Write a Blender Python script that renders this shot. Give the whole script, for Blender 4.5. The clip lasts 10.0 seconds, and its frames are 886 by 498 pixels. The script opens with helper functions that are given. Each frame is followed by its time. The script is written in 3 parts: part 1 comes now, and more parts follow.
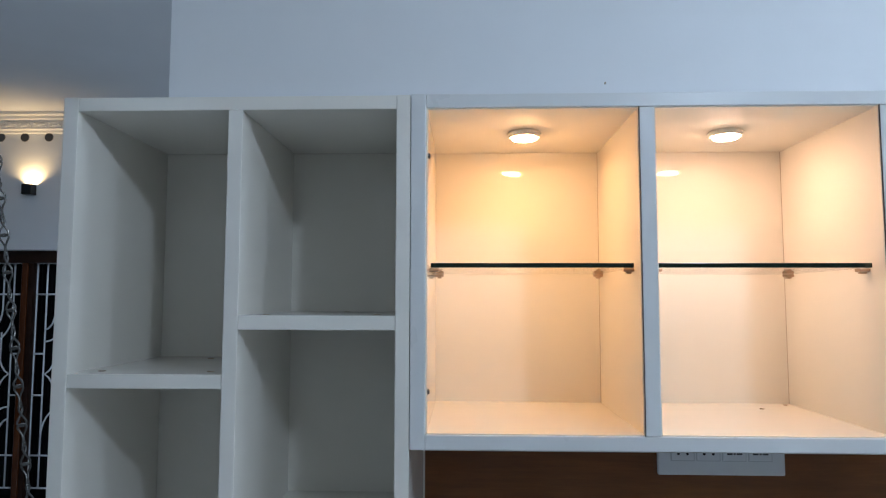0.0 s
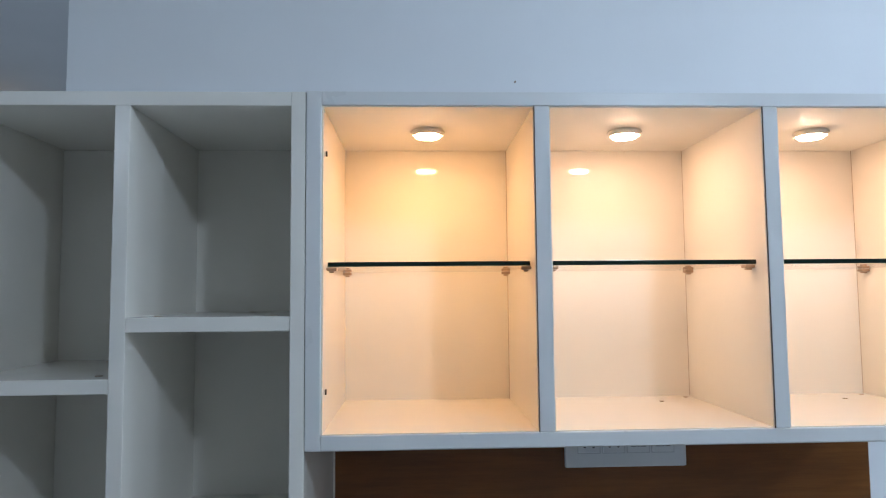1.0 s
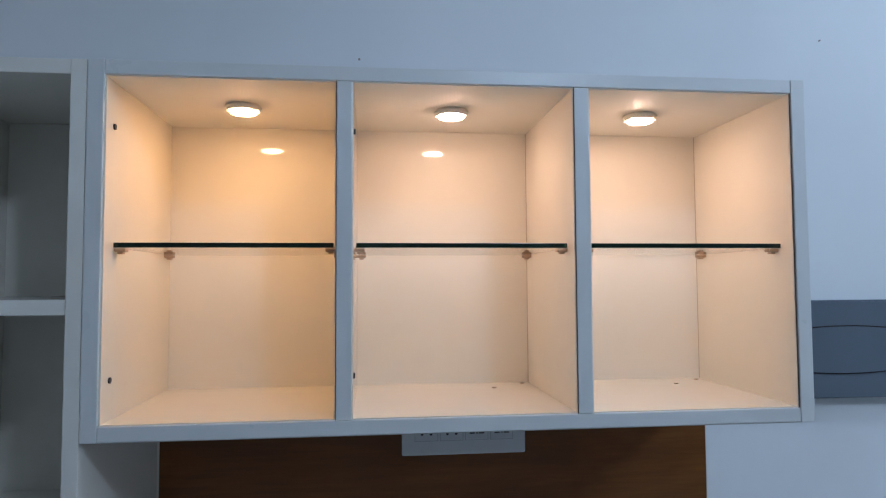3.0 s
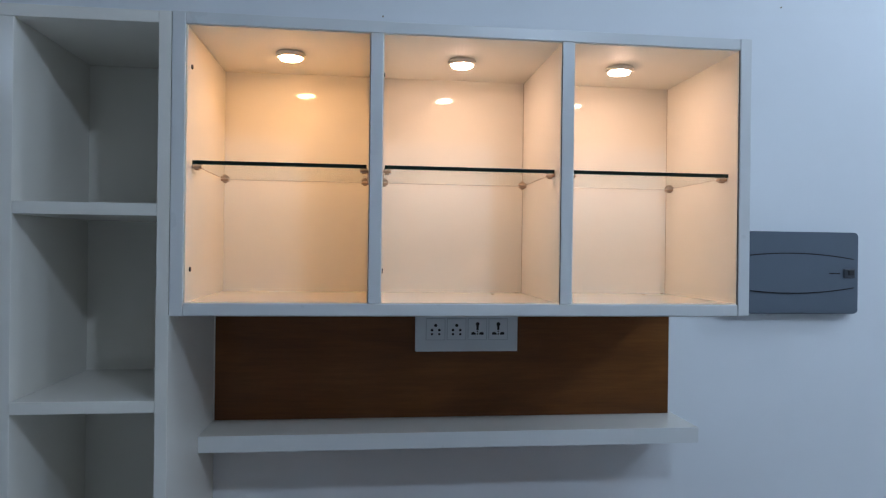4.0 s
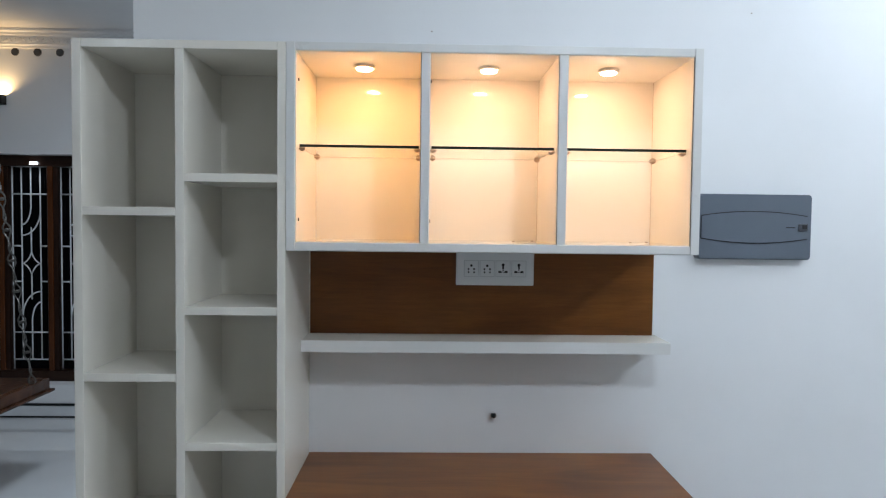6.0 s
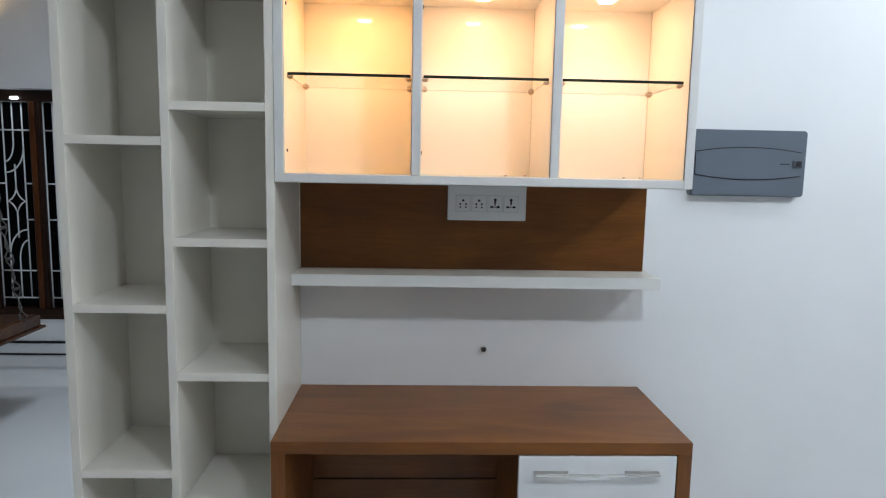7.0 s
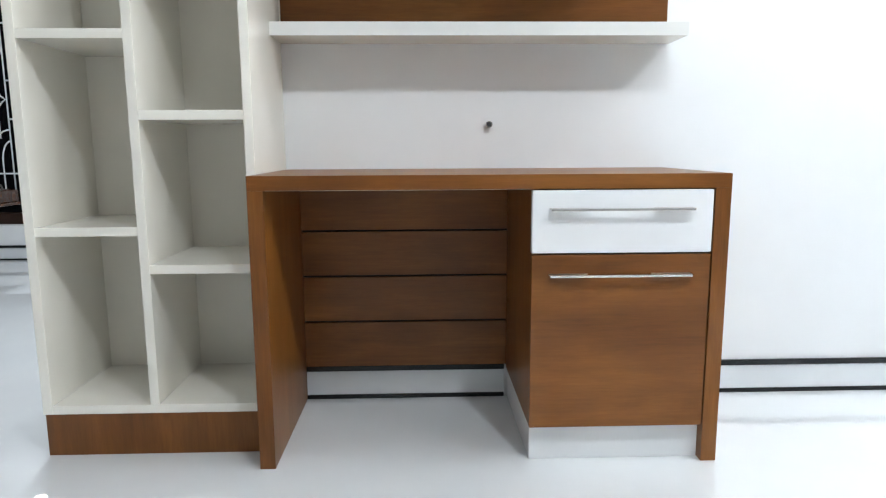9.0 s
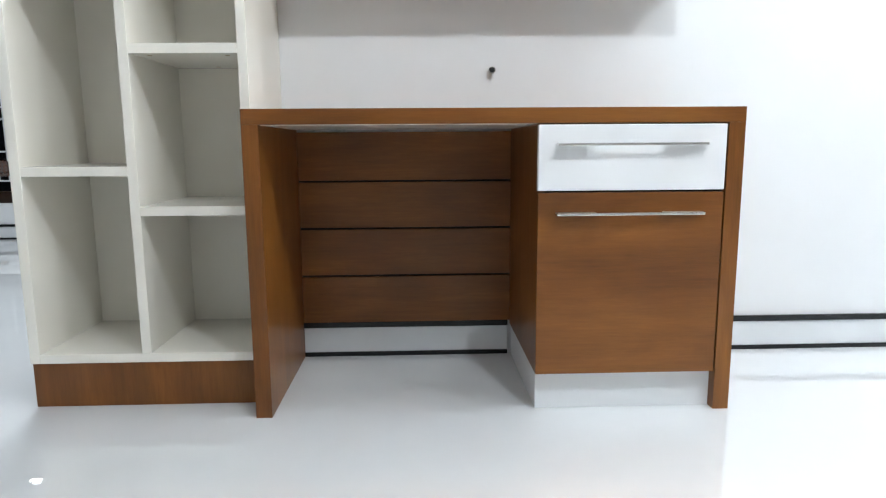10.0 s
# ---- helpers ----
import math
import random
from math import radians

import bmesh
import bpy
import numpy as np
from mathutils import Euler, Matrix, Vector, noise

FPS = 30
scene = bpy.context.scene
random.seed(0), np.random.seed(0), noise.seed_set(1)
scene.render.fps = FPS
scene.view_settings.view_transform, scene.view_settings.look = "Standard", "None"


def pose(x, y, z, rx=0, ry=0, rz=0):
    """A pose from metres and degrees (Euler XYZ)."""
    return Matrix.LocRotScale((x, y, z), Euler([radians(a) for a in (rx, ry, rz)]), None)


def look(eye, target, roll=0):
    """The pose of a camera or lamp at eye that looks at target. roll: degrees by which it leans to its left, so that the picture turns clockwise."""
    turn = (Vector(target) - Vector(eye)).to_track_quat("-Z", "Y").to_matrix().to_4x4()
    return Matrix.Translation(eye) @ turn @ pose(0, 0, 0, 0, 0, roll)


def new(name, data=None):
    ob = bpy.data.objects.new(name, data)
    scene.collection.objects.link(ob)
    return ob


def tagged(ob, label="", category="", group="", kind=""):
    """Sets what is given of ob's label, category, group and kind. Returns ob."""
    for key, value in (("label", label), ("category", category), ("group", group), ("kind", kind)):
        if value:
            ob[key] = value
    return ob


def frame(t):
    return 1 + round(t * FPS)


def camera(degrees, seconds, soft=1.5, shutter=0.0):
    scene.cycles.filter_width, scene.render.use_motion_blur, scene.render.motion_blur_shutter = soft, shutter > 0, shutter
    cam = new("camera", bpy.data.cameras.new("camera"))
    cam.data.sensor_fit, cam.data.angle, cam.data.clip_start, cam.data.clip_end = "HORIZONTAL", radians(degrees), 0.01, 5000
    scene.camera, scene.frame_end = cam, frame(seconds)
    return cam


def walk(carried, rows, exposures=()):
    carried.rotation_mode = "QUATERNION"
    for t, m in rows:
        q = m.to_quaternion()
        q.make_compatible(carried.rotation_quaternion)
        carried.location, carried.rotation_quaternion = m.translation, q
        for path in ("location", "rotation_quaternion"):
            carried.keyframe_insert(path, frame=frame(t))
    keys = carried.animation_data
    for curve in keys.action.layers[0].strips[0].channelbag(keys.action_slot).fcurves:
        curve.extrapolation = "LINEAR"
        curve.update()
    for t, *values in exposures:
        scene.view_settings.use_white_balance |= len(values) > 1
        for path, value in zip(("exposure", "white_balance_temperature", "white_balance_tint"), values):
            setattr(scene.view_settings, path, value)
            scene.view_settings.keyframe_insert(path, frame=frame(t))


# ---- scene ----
cam = camera(68.3, 10.0, 1.2)
EXPOSURES = [(0.0, -0.38, 5450, 9), (1.0, -0.4, 5450, 9), (1.5, -0.55, 5400, 9), (2.0, -0.62, 5300, 9), (3.3, -1.02, 5150, 9), (3.5, -1.0, 5150, 9), (4.0, -0.9, 5250, 9), (4.5, -0.66, 5500, 9), (5.0, -0.45, 5800, 10), (6.5, -0.1, 6150, 10), (7.0, -0.05, 6250, 10), (7.5, 0.24, 6350, 10), (8.0, 0.6, 6450, 10), (8.5, 0.9, 6500, 10), (10.0, 1.02, 6500, 10)]
PATH = [
    (0, (0.09, -1.471, 1.725), (0.024, 0.522, 1.879), 0.1),
    (0.5, (0.11, -1.474, 1.728), (0.073, 0.52, 1.867), -0.2),
    (1, (0.182, -1.467, 1.731), (0.263, 0.526, 1.87), -0.5),
    (1.2, (0.216, -1.463, 1.734), (0.34, 0.529, 1.861), -0.6),
    (1.5, (0.263, -1.457, 1.731), (0.425, 0.533, 1.85), -0.9),
    (2, (0.342, -1.437, 1.728), (0.558, 0.548, 1.839), -0.3),
    (3.3, (0.443, -1.447, 1.711), (0.664, 0.539, 1.809), -0.3),
    (3.5, (0.44, -1.485, 1.699), (0.671, 0.501, 1.756), -0.2),
    (3.7, (0.426, -1.562, 1.671), (0.674, 0.422, 1.715), 0.2),
    (4, (0.385, -1.703, 1.616), (0.607, 0.285, 1.617), 0.7),
    (4.2, (0.389, -1.797, 1.605), (0.576, 0.193, 1.555), -0.3),
    (4.5, (0.402, -1.919, 1.596), (0.533, 0.076, 1.541), 0.1),
    (4.7, (0.441, -2.008, 1.587), (0.498, -0.009, 1.545), 0.6),
    (5, (0.459, -2.114, 1.583), (0.467, -0.119, 1.44), 1.4),
    (5.2, (0.465, -2.18, 1.565), (0.465, -0.183, 1.451), 1.0),
    (6.3, (0.394, -2.264, 1.565), (0.463, -0.266, 1.486), 0.9),
    (6.5, (0.395, -2.26, 1.579), (0.475, -0.264, 1.473), 1.1),
    (6.7, (0.402, -2.26, 1.551), (0.478, -0.266, 1.418), 1.0),
    (7, (0.406, -2.248, 1.53), (0.481, -0.265, 1.282), 1.1),
    (7.2, (0.407, -2.235, 1.513), (0.48, -0.269, 1.151), 1.8),
    (7.5, (0.413, -2.226, 1.443), (0.482, -0.264, 1.064), 1.4),
    (7.7, (0.409, -2.214, 1.412), (0.493, -0.262, 0.984), 1.0),
    (8, (0.435, -2.207, 1.339), (0.496, -0.255, 0.906), -0.0),
    (8.2, (0.435, -2.187, 1.269), (0.46, -0.239, 0.815), -0.1),
    (8.5, (0.438, -2.118, 1.105), (0.473, -0.159, 0.704), -0.1),
    (8.7, (0.436, -2.082, 0.989), (0.482, -0.101, 0.716), -0.4),
    (9, (0.43, -2.096, 0.826), (0.49, -0.12, 0.519), -0.3),
    (9.2, (0.424, -2.089, 0.729), (0.475, -0.113, 0.426), -0.5),
    (9.5, (0.413, -2.063, 0.691), (0.495, -0.086, 0.402), 0.4),
    (9.7, (0.418, -2.058, 0.685), (0.48, -0.078, 0.407), 0.0),
    (10, (0.418, -2.055, 0.674), (0.485, -0.081, 0.359), -0.4),
]
walk(cam, [(t, look(eye, target, roll)) for t, eye, target, roll in PATH], EXPOSURES)

# ---------- world, light, exposure ----------
world = bpy.data.worlds.new("night")
scene.world = world
world.use_nodes = True
world.node_tree.nodes["Background"].inputs[0].default_value = (0.010, 0.013, 0.020, 1)
world.node_tree.nodes["Background"].inputs[1].default_value = 0.3


def area_lamp(name, place, target, size, watts, colour, size_y=None, spread=180):
    data = bpy.data.lights.new(name, "AREA")
    data.shape = "RECTANGLE" if size_y else "DISK"
    data.size = size
    if size_y:
        data.size_y = size_y
    data.energy, data.color, data.spread = watts, colour, radians(spread)
    ob = new(name, data)
    ob.matrix_world = look(place, target)
    return ob


COOL = (0.86, 0.94, 1.0)
CEIL = 3.0
# ceiling bulbs: (x, y, watts)
BULBS = [(2.93, -1.99, 39.0), (1.15, -1.99, 41.0), (2.75, -0.75, 36.0), (-2.0, -3.8, 9.0)]
for bx, by, watts in BULBS:
    data = bpy.data.lights.new("bulb_lamp", "POINT")
    data.energy, data.color, data.shadow_soft_size = watts, COOL, 0.07
    new("bulb_lamp", data).location = (bx, by, CEIL - 0.19)
# unseen fill lamps added to brighten the hall: (x, y, watts)
HALL_FILLS = [(0.2, 1.45, 8.0), (-1.0, 0.80, 32.0)]
for hx, hy, watts in HALL_FILLS:
    area_lamp("hall_fill_lamp", (hx, hy, CEIL - 0.032), (hx, hy, 0), 0.50, watts, COOL)
# cabinet pucks, lit by their own diffusers: (x, strength, colour)
PUCKS = [(0.205, 285.0, (1.0, 0.50, 0.185)), (0.588, 285.0, (1.0, 0.575, 0.33)), (0.960, 285.0, (1.0, 0.58, 0.34))]
PUCK_Y, CAB_UNDER = -0.228, 2.047
# wall sconce, shining up
SCONCE = (-2.882, 2.846, 2.432)
area_lamp("sconce_lamp", (SCONCE[0], SCONCE[1], SCONCE[2] + 0.05), (SCONCE[0], SCONCE[1] + 0.02, 4), 0.045, 2.8, (1.0, 0.62, 0.25))
# small area lamp added below the glowing strip in the window head
area_lamp("head_strip_area", (-2.705, 2.960, 1.970), (-2.705, 2.6, 0), 0.09, 0.12, (0.95, 0.98, 1.0), 0.03)


# ---------- materials ----------
def mat(name):
    m = bpy.data.materials.new(name)
    m.use_nodes = True
    nt = m.node_tree
    return m, nt, nt.nodes["Principled BSDF"]


def add(nt, kind, **values):
    n = nt.nodes.new(kind)
    for k, v in values.items():
        n.inputs[k.replace("_", " ")].default_value = v
    return n


def coords(nt, scale=(1, 1, 1), turn=(0, 0, 0)):
    tc, mp = nt.nodes.new("ShaderNodeTexCoord"), nt.nodes.new("ShaderNodeMapping")
    mp.inputs["Scale"].default_value, mp.inputs["Rotation"].default_value = scale, turn
    nt.links.new(tc.outputs["Object"], mp.inputs["Vector"])
    return mp.outputs["Vector"]


def noise_tex(nt, vec, scale, detail=3.0, rough=0.55):
    n = add(nt, "ShaderNodeTexNoise", Scale=scale, Detail=detail, Roughness=rough)
    nt.links.new(vec, n.inputs["Vector"])
    return n.outputs["Fac"]


def ramp(nt, fac, stops):
    r = nt.nodes.new("ShaderNodeValToRGB")
    e = r.color_ramp.elements
    while len(e) < len(stops):
        e.new(0.5)
    for el, (p, c) in zip(e, stops):
        el.position, el.color = p, (*c, 1)
    nt.links.new(fac, r.inputs["Fac"])
    return r.outputs["Color"]


def span(nt, fac, lo, hi):
    r = nt.nodes.new("ShaderNodeMapRange")
    r.inputs["To Min"].default_value, r.inputs["To Max"].default_value = lo, hi
    nt.links.new(fac, r.inputs["Value"])
    return r.outputs["Result"]


def bump(nt, bsdf, fac, strength, distance=0.002):
    b = add(nt, "ShaderNodeBump", Strength=strength, Distance=distance)
    nt.links.new(fac, b.inputs["Height"])
    nt.links.new(b.outputs["Normal"], bsdf.inputs["Normal"])


def plain(name, colour, rough, metal=0.0, vary=0.06, scale=9.0, bumps=0.02, grain=180.0):
    """A painted, plastic or metal surface with faint blotches, uneven gloss and fine relief."""
    m, nt, b = mat(name)
    v = coords(nt)
    fac = noise_tex(nt, v, scale, 4)
    lo, hi = [c * (1 - vary) for c in colour], [min(1, c * (1 + vary)) for c in colour]
    nt.links.new(ramp(nt, fac, [(0.3, lo), (0.7, hi)]), b.inputs["Base Color"])
    nt.links.new(span(nt, noise_tex(nt, v, scale * 2.3, 3), rough * 0.75, min(1, rough * 1.25)), b.inputs["Roughness"])
    b.inputs["Metallic"].default_value = metal
    if bumps:
        bump(nt, b, noise_tex(nt, v, grain, 2), bumps)
    return m


def wood(name, dark, mid, light, axis, rough=0.34):
    """Wood-grain laminate; the grain runs along axis (0 x, 1 y, 2 z)."""
    m, nt, b = mat(name)

    def stretched(across, along):
        sc = [across] * 3
        sc[axis] = along
        return coords(nt, sc)
    broad = add(nt, "ShaderNodeTexNoise", Scale=1.0, Detail=5.0, Roughness=0.55, Distortion=0.9)
    nt.links.new(stretched(9.0, 1.7), broad.inputs["Vector"])
    cloud = noise_tex(nt, stretched(4.5, 2.2), 1.0, 2, 0.5)
    streak = noise_tex(nt, stretched(120.0, 7.0), 1.0, 3, 0.55)
    pores = noise_tex(nt, stretched(420.0, 26.0), 1.0, 2, 0.5)
    fac = broad.outputs["Fac"]
    for other, share in ((cloud, 0.42), (streak, 0.16), (pores, 0.10)):
        mix = add(nt, "ShaderNodeMix", Factor=share)
        nt.links.new(fac, mix.inputs["A"])
        nt.links.new(other, mix.inputs["B"])
        fac = mix.outputs["Result"]
    nt.links.new(ramp(nt, fac, [(0.33, dark), (0.5, mid), (0.67, light)]), b.inputs["Base Color"])
    nt.links.new(span(nt, pores, rough * 0.85, rough * 1.2), b.inputs["Roughness"])
    b.inputs["Specular IOR Level"].default_value = 0.34
    bump(nt, b, streak, 0.03, 0.0006)
    return m


def carved_wood(name, dark, light):
    """Dark wood carved in a small basket weave."""
    m, nt, b = mat(name)
    v = coords(nt)
    cells = add(nt, "ShaderNodeTexVoronoi", Scale=26.0)
    cells.feature = "DISTANCE_TO_EDGE"
    nt.links.new(v, cells.inputs["Vector"])
    grain = noise_tex(nt, coords(nt, (6, 60, 60)), 1.0, 4)
    mix = add(nt, "ShaderNodeMix", Factor=0.6)
    nt.links.new(grain, mix.inputs["A"])
    nt.links.new(cells.outputs["Distance"], mix.inputs["B"])
    nt.links.new(ramp(nt, mix.outputs["Result"], [(0.2, dark), (0.6, light)]), b.inputs["Base Color"])
    b.inputs["Roughness"].default_value = 0.28
    bump(nt, b, cells.outputs["Distance"], 0.5, 0.006)
    return m


M_WALL = plain("wall_paint", (0.80, 0.81, 0.82), 0.62, vary=0.025, scale=2.2, bumps=0.06, grain=90)
# toned down to cut bounce from unseen walls; also on vent rims
M_FARWALL = plain("toned_down_beige", (0.40, 0.385, 0.36), 0.7, vary=0.03, scale=2, bumps=0.05, grain=90)
M_CEIL = plain("ceiling_paint", (0.80, 0.80, 0.80), 0.8, vary=0.02, scale=2, bumps=0.05, grain=90)
M_WHITE = plain("white_laminate", (0.83, 0.795, 0.715), 0.17, vary=0.02, scale=3, bumps=0.006, grain=60)
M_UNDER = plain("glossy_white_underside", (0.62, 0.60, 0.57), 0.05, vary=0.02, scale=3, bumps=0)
M_EDGE = plain("white_edge_band", (0.72, 0.72, 0.70), 0.30, vary=0.015, scale=4, bumps=0)
M_CREAM = plain("cream_laminate", (0.86, 0.805, 0.69), 0.035, vary=0.015, scale=5, bumps=0)
M_CREAMTOP = plain("cream_laminate_satin", (0.86, 0.805, 0.69), 0.6, vary=0.015, scale=5, bumps=0)
M_GLOSSW = plain("satin_white_front", (0.80, 0.81, 0.82), 0.52, vary=0.015, scale=4, bumps=0.01, grain=200)
W_DARK, W_MID, W_LIGHT = (0.085, 0.0275, 0.0048), (0.165, 0.0565, 0.0100), (0.255, 0.097, 0.0190)
M_WOODX = wood("brown_laminate", W_DARK, W_MID, W_LIGHT, 0)
M_WOODZ = wood("brown_laminate_upright", W_DARK, W_MID, W_LIGHT, 2)
M_FRAME = wood("varnished_teak", (0.045, 0.013, 0.004), (0.085, 0.026, 0.008), (0.13, 0.043, 0.013), 2, 0.2)
# frame wood darkened for shade at the head; also dark brown post sides
M_FRAMED = wood("dark_shaded_frame", (0.010, 0.004, 0.002), (0.022, 0.009, 0.005), (0.04, 0.016, 0.008), 0, 0.3)
M_SWING = wood("dark_swing_wood", (0.02, 0.007, 0.003), (0.05, 0.017, 0.006), (0.09, 0.032, 0.012), 0, 0.25)
M_CARVED = carved_wood("carved_dark_wood", (0.02, 0.007, 0.003), (0.13, 0.05, 0.019))
M_BLACK = plain("black_granite_strip", (0.006, 0.007, 0.009), 0.22, vary=0.3, scale=60, bumps=0)
M_SKIRT = plain("white_skirting_tile", (0.72, 0.74, 0.76), 0.15, vary=0.03, scale=4, bumps=0)
M_GAP = plain("dark_gap", (0.008, 0.006, 0.005), 0.8, bumps=0)
M_PLASTIC = plain("white_plastic", (0.72, 0.73, 0.74), 0.32, vary=0.015, bumps=0)
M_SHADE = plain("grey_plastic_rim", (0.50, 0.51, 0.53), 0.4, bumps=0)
M_HOLE = plain("socket_hole", (0.01, 0.01, 0.011), 0.6, bumps=0)
M_GREY = plain("grey_enamel", (0.118, 0.140, 0.172), 0.33, vary=0.04, scale=4, bumps=0.03, grain=420)
M_GREYD = plain("dark_grey_plastic", (0.05, 0.055, 0.065), 0.4, bumps=0)
M_CHROME = plain("brushed_chrome", (0.78, 0.77, 0.76), 0.22, 1.0, vary=0.04, scale=30, bumps=0.01)
M_TAB = plain("brushed_steel_tab", (0.50, 0.47, 0.45), 0.38, 1.0, vary=0.06, scale=40, bumps=0.01)
M_IRON = plain("chain_iron", (0.14, 0.135, 0.125), 0.32, 0.9, vary=0.2, scale=40, bumps=0.05)
M_GRILLE = plain("white_grille_paint", (0.80, 0.81, 0.82), 0.35, vary=0.05, scale=14, bumps=0.02)
M_SCREW = plain("screw_steel", (0.30, 0.24, 0.17), 0.4, 0.8, bumps=0)
M_CLIP = plain("brass_clip", (0.42, 0.30, 0.20), 0.3, 0.8, bumps=0)
M_BLKBOX = plain("black_lamp_box", (0.012, 0.012, 0.013), 0.4, bumps=0)


def floor_material():
    m, nt, b = mat("polished_white_floor")
    v = coords(nt)
    fac = noise_tex(nt, v, 1.6, 5, 0.6)
    nt.links.new(ramp(nt, fac, [(0.3, (0.70, 0.72, 0.735)), (0.7, (0.76, 0.775, 0.785))]), b.inputs["Base Color"])
    nt.links.new(span(nt, noise_tex(nt, v, 5, 3), 0.008, 0.022), b.inputs["Roughness"])
    b.inputs["IOR"].default_value = 2.4
    bump(nt, b, noise_tex(nt, v, 3, 1), 0.002, 0.001)
    return m


def glass_material(name, tint, rough=0.02):
    m, nt, b = mat(name)
    b.inputs["Base Color"].default_value = (*tint, 1)
    b.inputs["Transmission Weight"].default_value = 1.0
    b.inputs["Roughness"].default_value = rough
    b.inputs["IOR"].default_value = 1.5
    return m


def glow_material(name, colour, strength):
    m, nt, b = mat(name)
    b.inputs["Base Color"].default_value = (0.8, 0.8, 0.8, 1)
    b.inputs["Emission Color"].default_value = (*colour, 1)
    b.inputs["Emission Strength"].default_value = strength
    return m


M_FLOOR = floor_material()
M_GLASS = glass_material("clear_shelf_glass", (0.93, 0.985, 0.96))
M_GLASSEDGE = plain("green_glass_edge", (0.004, 0.018, 0.012), 0.12, bumps=0)
M_PANE = plain("dark_window_glass", (0.003, 0.003, 0.004), 0.08, bumps=0)
M_PANE.node_tree.nodes["Principled BSDF"].inputs["Transmission Weight"].default_value = 0.0
M_PANE.node_tree.nodes["Principled BSDF"].inputs["Specular IOR Level"].default_value = 0.12
M_JOINT = plain("dark_joint", (0.07, 0.05, 0.035), 0.6, bumps=0)
M_RIM = plain("glass_rim", (0.42, 0.28, 0.15), 0.2, bumps=0)
M_COOLGLOW = glow_material("cool_glow_face", COOL, 4.0)
M_SCONCEGLOW = glow_material("sconce_lamp_face", (1.0, 0.72, 0.36), 10.0)


# ---------- mesh helpers ----------
def box_bm(lo, hi, bevel=0.0, segs=2, bm=None):
    out = bm or bmesh.new()
    one = bmesh.new()
    bmesh.ops.create_cube(one, size=1)
    size, mid = [b - a for a, b in zip(lo, hi)], [(a + b) / 2 for a, b in zip(lo, hi)]
    for v in one.verts:
        v.co = Vector([c * s + m for c, s, m in zip(v.co, size, mid)])
    if bevel:
        bmesh.ops.bevel(one, geom=list(one.edges), offset=min(bevel, min(size) * 0.45), segments=segs, affect="EDGES", profile=0.6)
    return merge(out, one)


def merge(out, one):
    tmp = bpy.data.meshes.new("tmp")
    one.to_mesh(tmp)
    one.free()
    out.from_mesh(tmp)
    bpy.data.meshes.remove(tmp)
    return out


def disc_bm(centre, radius, depth, axis="z", segs=24, bevel=0.0, bm=None, radius2=None):
    out = bm or bmesh.new()
    one = bmesh.new()
    bmesh.ops.create_cone(one, cap_ends=True, segments=segs, radius1=radius, radius2=radius2 if radius2 is not None else radius, depth=depth)
    if bevel:
        rims = [e for e in one.edges if len(e.link_faces) == 2 and any(len(f.verts) > 4 for f in e.link_faces)]
        bmesh.ops.bevel(one, geom=rims, offset=bevel, segments=2, affect="EDGES")
    turn = {"z": Matrix.Identity(4), "y": Matrix.Rotation(radians(90), 4, "X"), "x": Matrix.Rotation(radians(90), 4, "Y")}[axis]
    bmesh.ops.transform(one, matrix=Matrix.Translation(centre) @ turn, verts=one.verts)
    return merge(out, one)


def prism_bm(outline, lo, hi, axis="y", bm=None):
    """An outline in two coordinates pushed out between lo and hi along axis."""
    out = bm or bmesh.new()
    one = bmesh.new()

    def at(p, q, h):
        return {"y": (p, h, q), "x": (h, p, q), "z": (p, q, h)}[axis]
    a = [one.verts.new(at(p, q, lo)) for p, q in outline]
    b = [one.verts.new(at(p, q, hi)) for p, q in outline]
    one.faces.new(a), one.faces.new(b[::-1])
    for i in range(len(a)):
        one.faces.new((a[i], b[i], b[(i + 1) % len(a)], a[(i + 1) % len(a)]))
    bmesh.ops.recalc_face_normals(one, faces=one.faces)
    return merge(out, one)


def tube_bm(points, radius, segs=6, closed=False, bm=None):
    """A round bar along points."""
    out = bm or bmesh.new()
    pts = [Vector(p) for p in points]
    rings, n = [], len(pts)
    for i, p in enumerate(pts):
        a, b = pts[(i - 1) % n if closed else max(i - 1, 0)], pts[(i + 1) % n if closed else min(i + 1, n - 1)]
        d = (b - a).normalized()
        side = d.cross(Vector((0, 1, 0)))
        side = (side if side.length > 0.05 else d.cross(Vector((1, 0, 0)))).normalized()
        up = side.cross(d)
        rings.append([out.verts.new(p + radius * (math.cos(k) * side + math.sin(k) * up)) for k in [2 * math.pi * j / segs for j in range(segs)]])
    for i in range(n if closed else n - 1):
        r, s = rings[i], rings[(i + 1) % n]
        for j in range(segs):
            out.faces.new((r[j], r[(j + 1) % segs], s[(j + 1) % segs], s[j]))
    if not closed:
        out.faces.new(rings[0][::-1]), out.faces.new(rings[-1])
    return out


def mesh_of(name, bm, material, smooth=False):
    me = bpy.data.meshes.new(name)
    bmesh.ops.recalc_face_normals(bm, faces=bm.faces)
    bm.to_mesh(me)
    bm.free()
    me.materials.append(material)
    if smooth:
        for p in me.polygons:
            p.use_smooth = True
    return me


def part(name, bm, material, parent, label="", smooth=False):
    ob = new(name, mesh_of(name, bm, material, smooth))
    ob.parent = parent
    if parent:
        root = parent.parent or parent
        ob.data.transform(Matrix.Translation([-b for b in root.get("base", (0, 0, 0))]))
    return tagged(ob, label) if label else ob


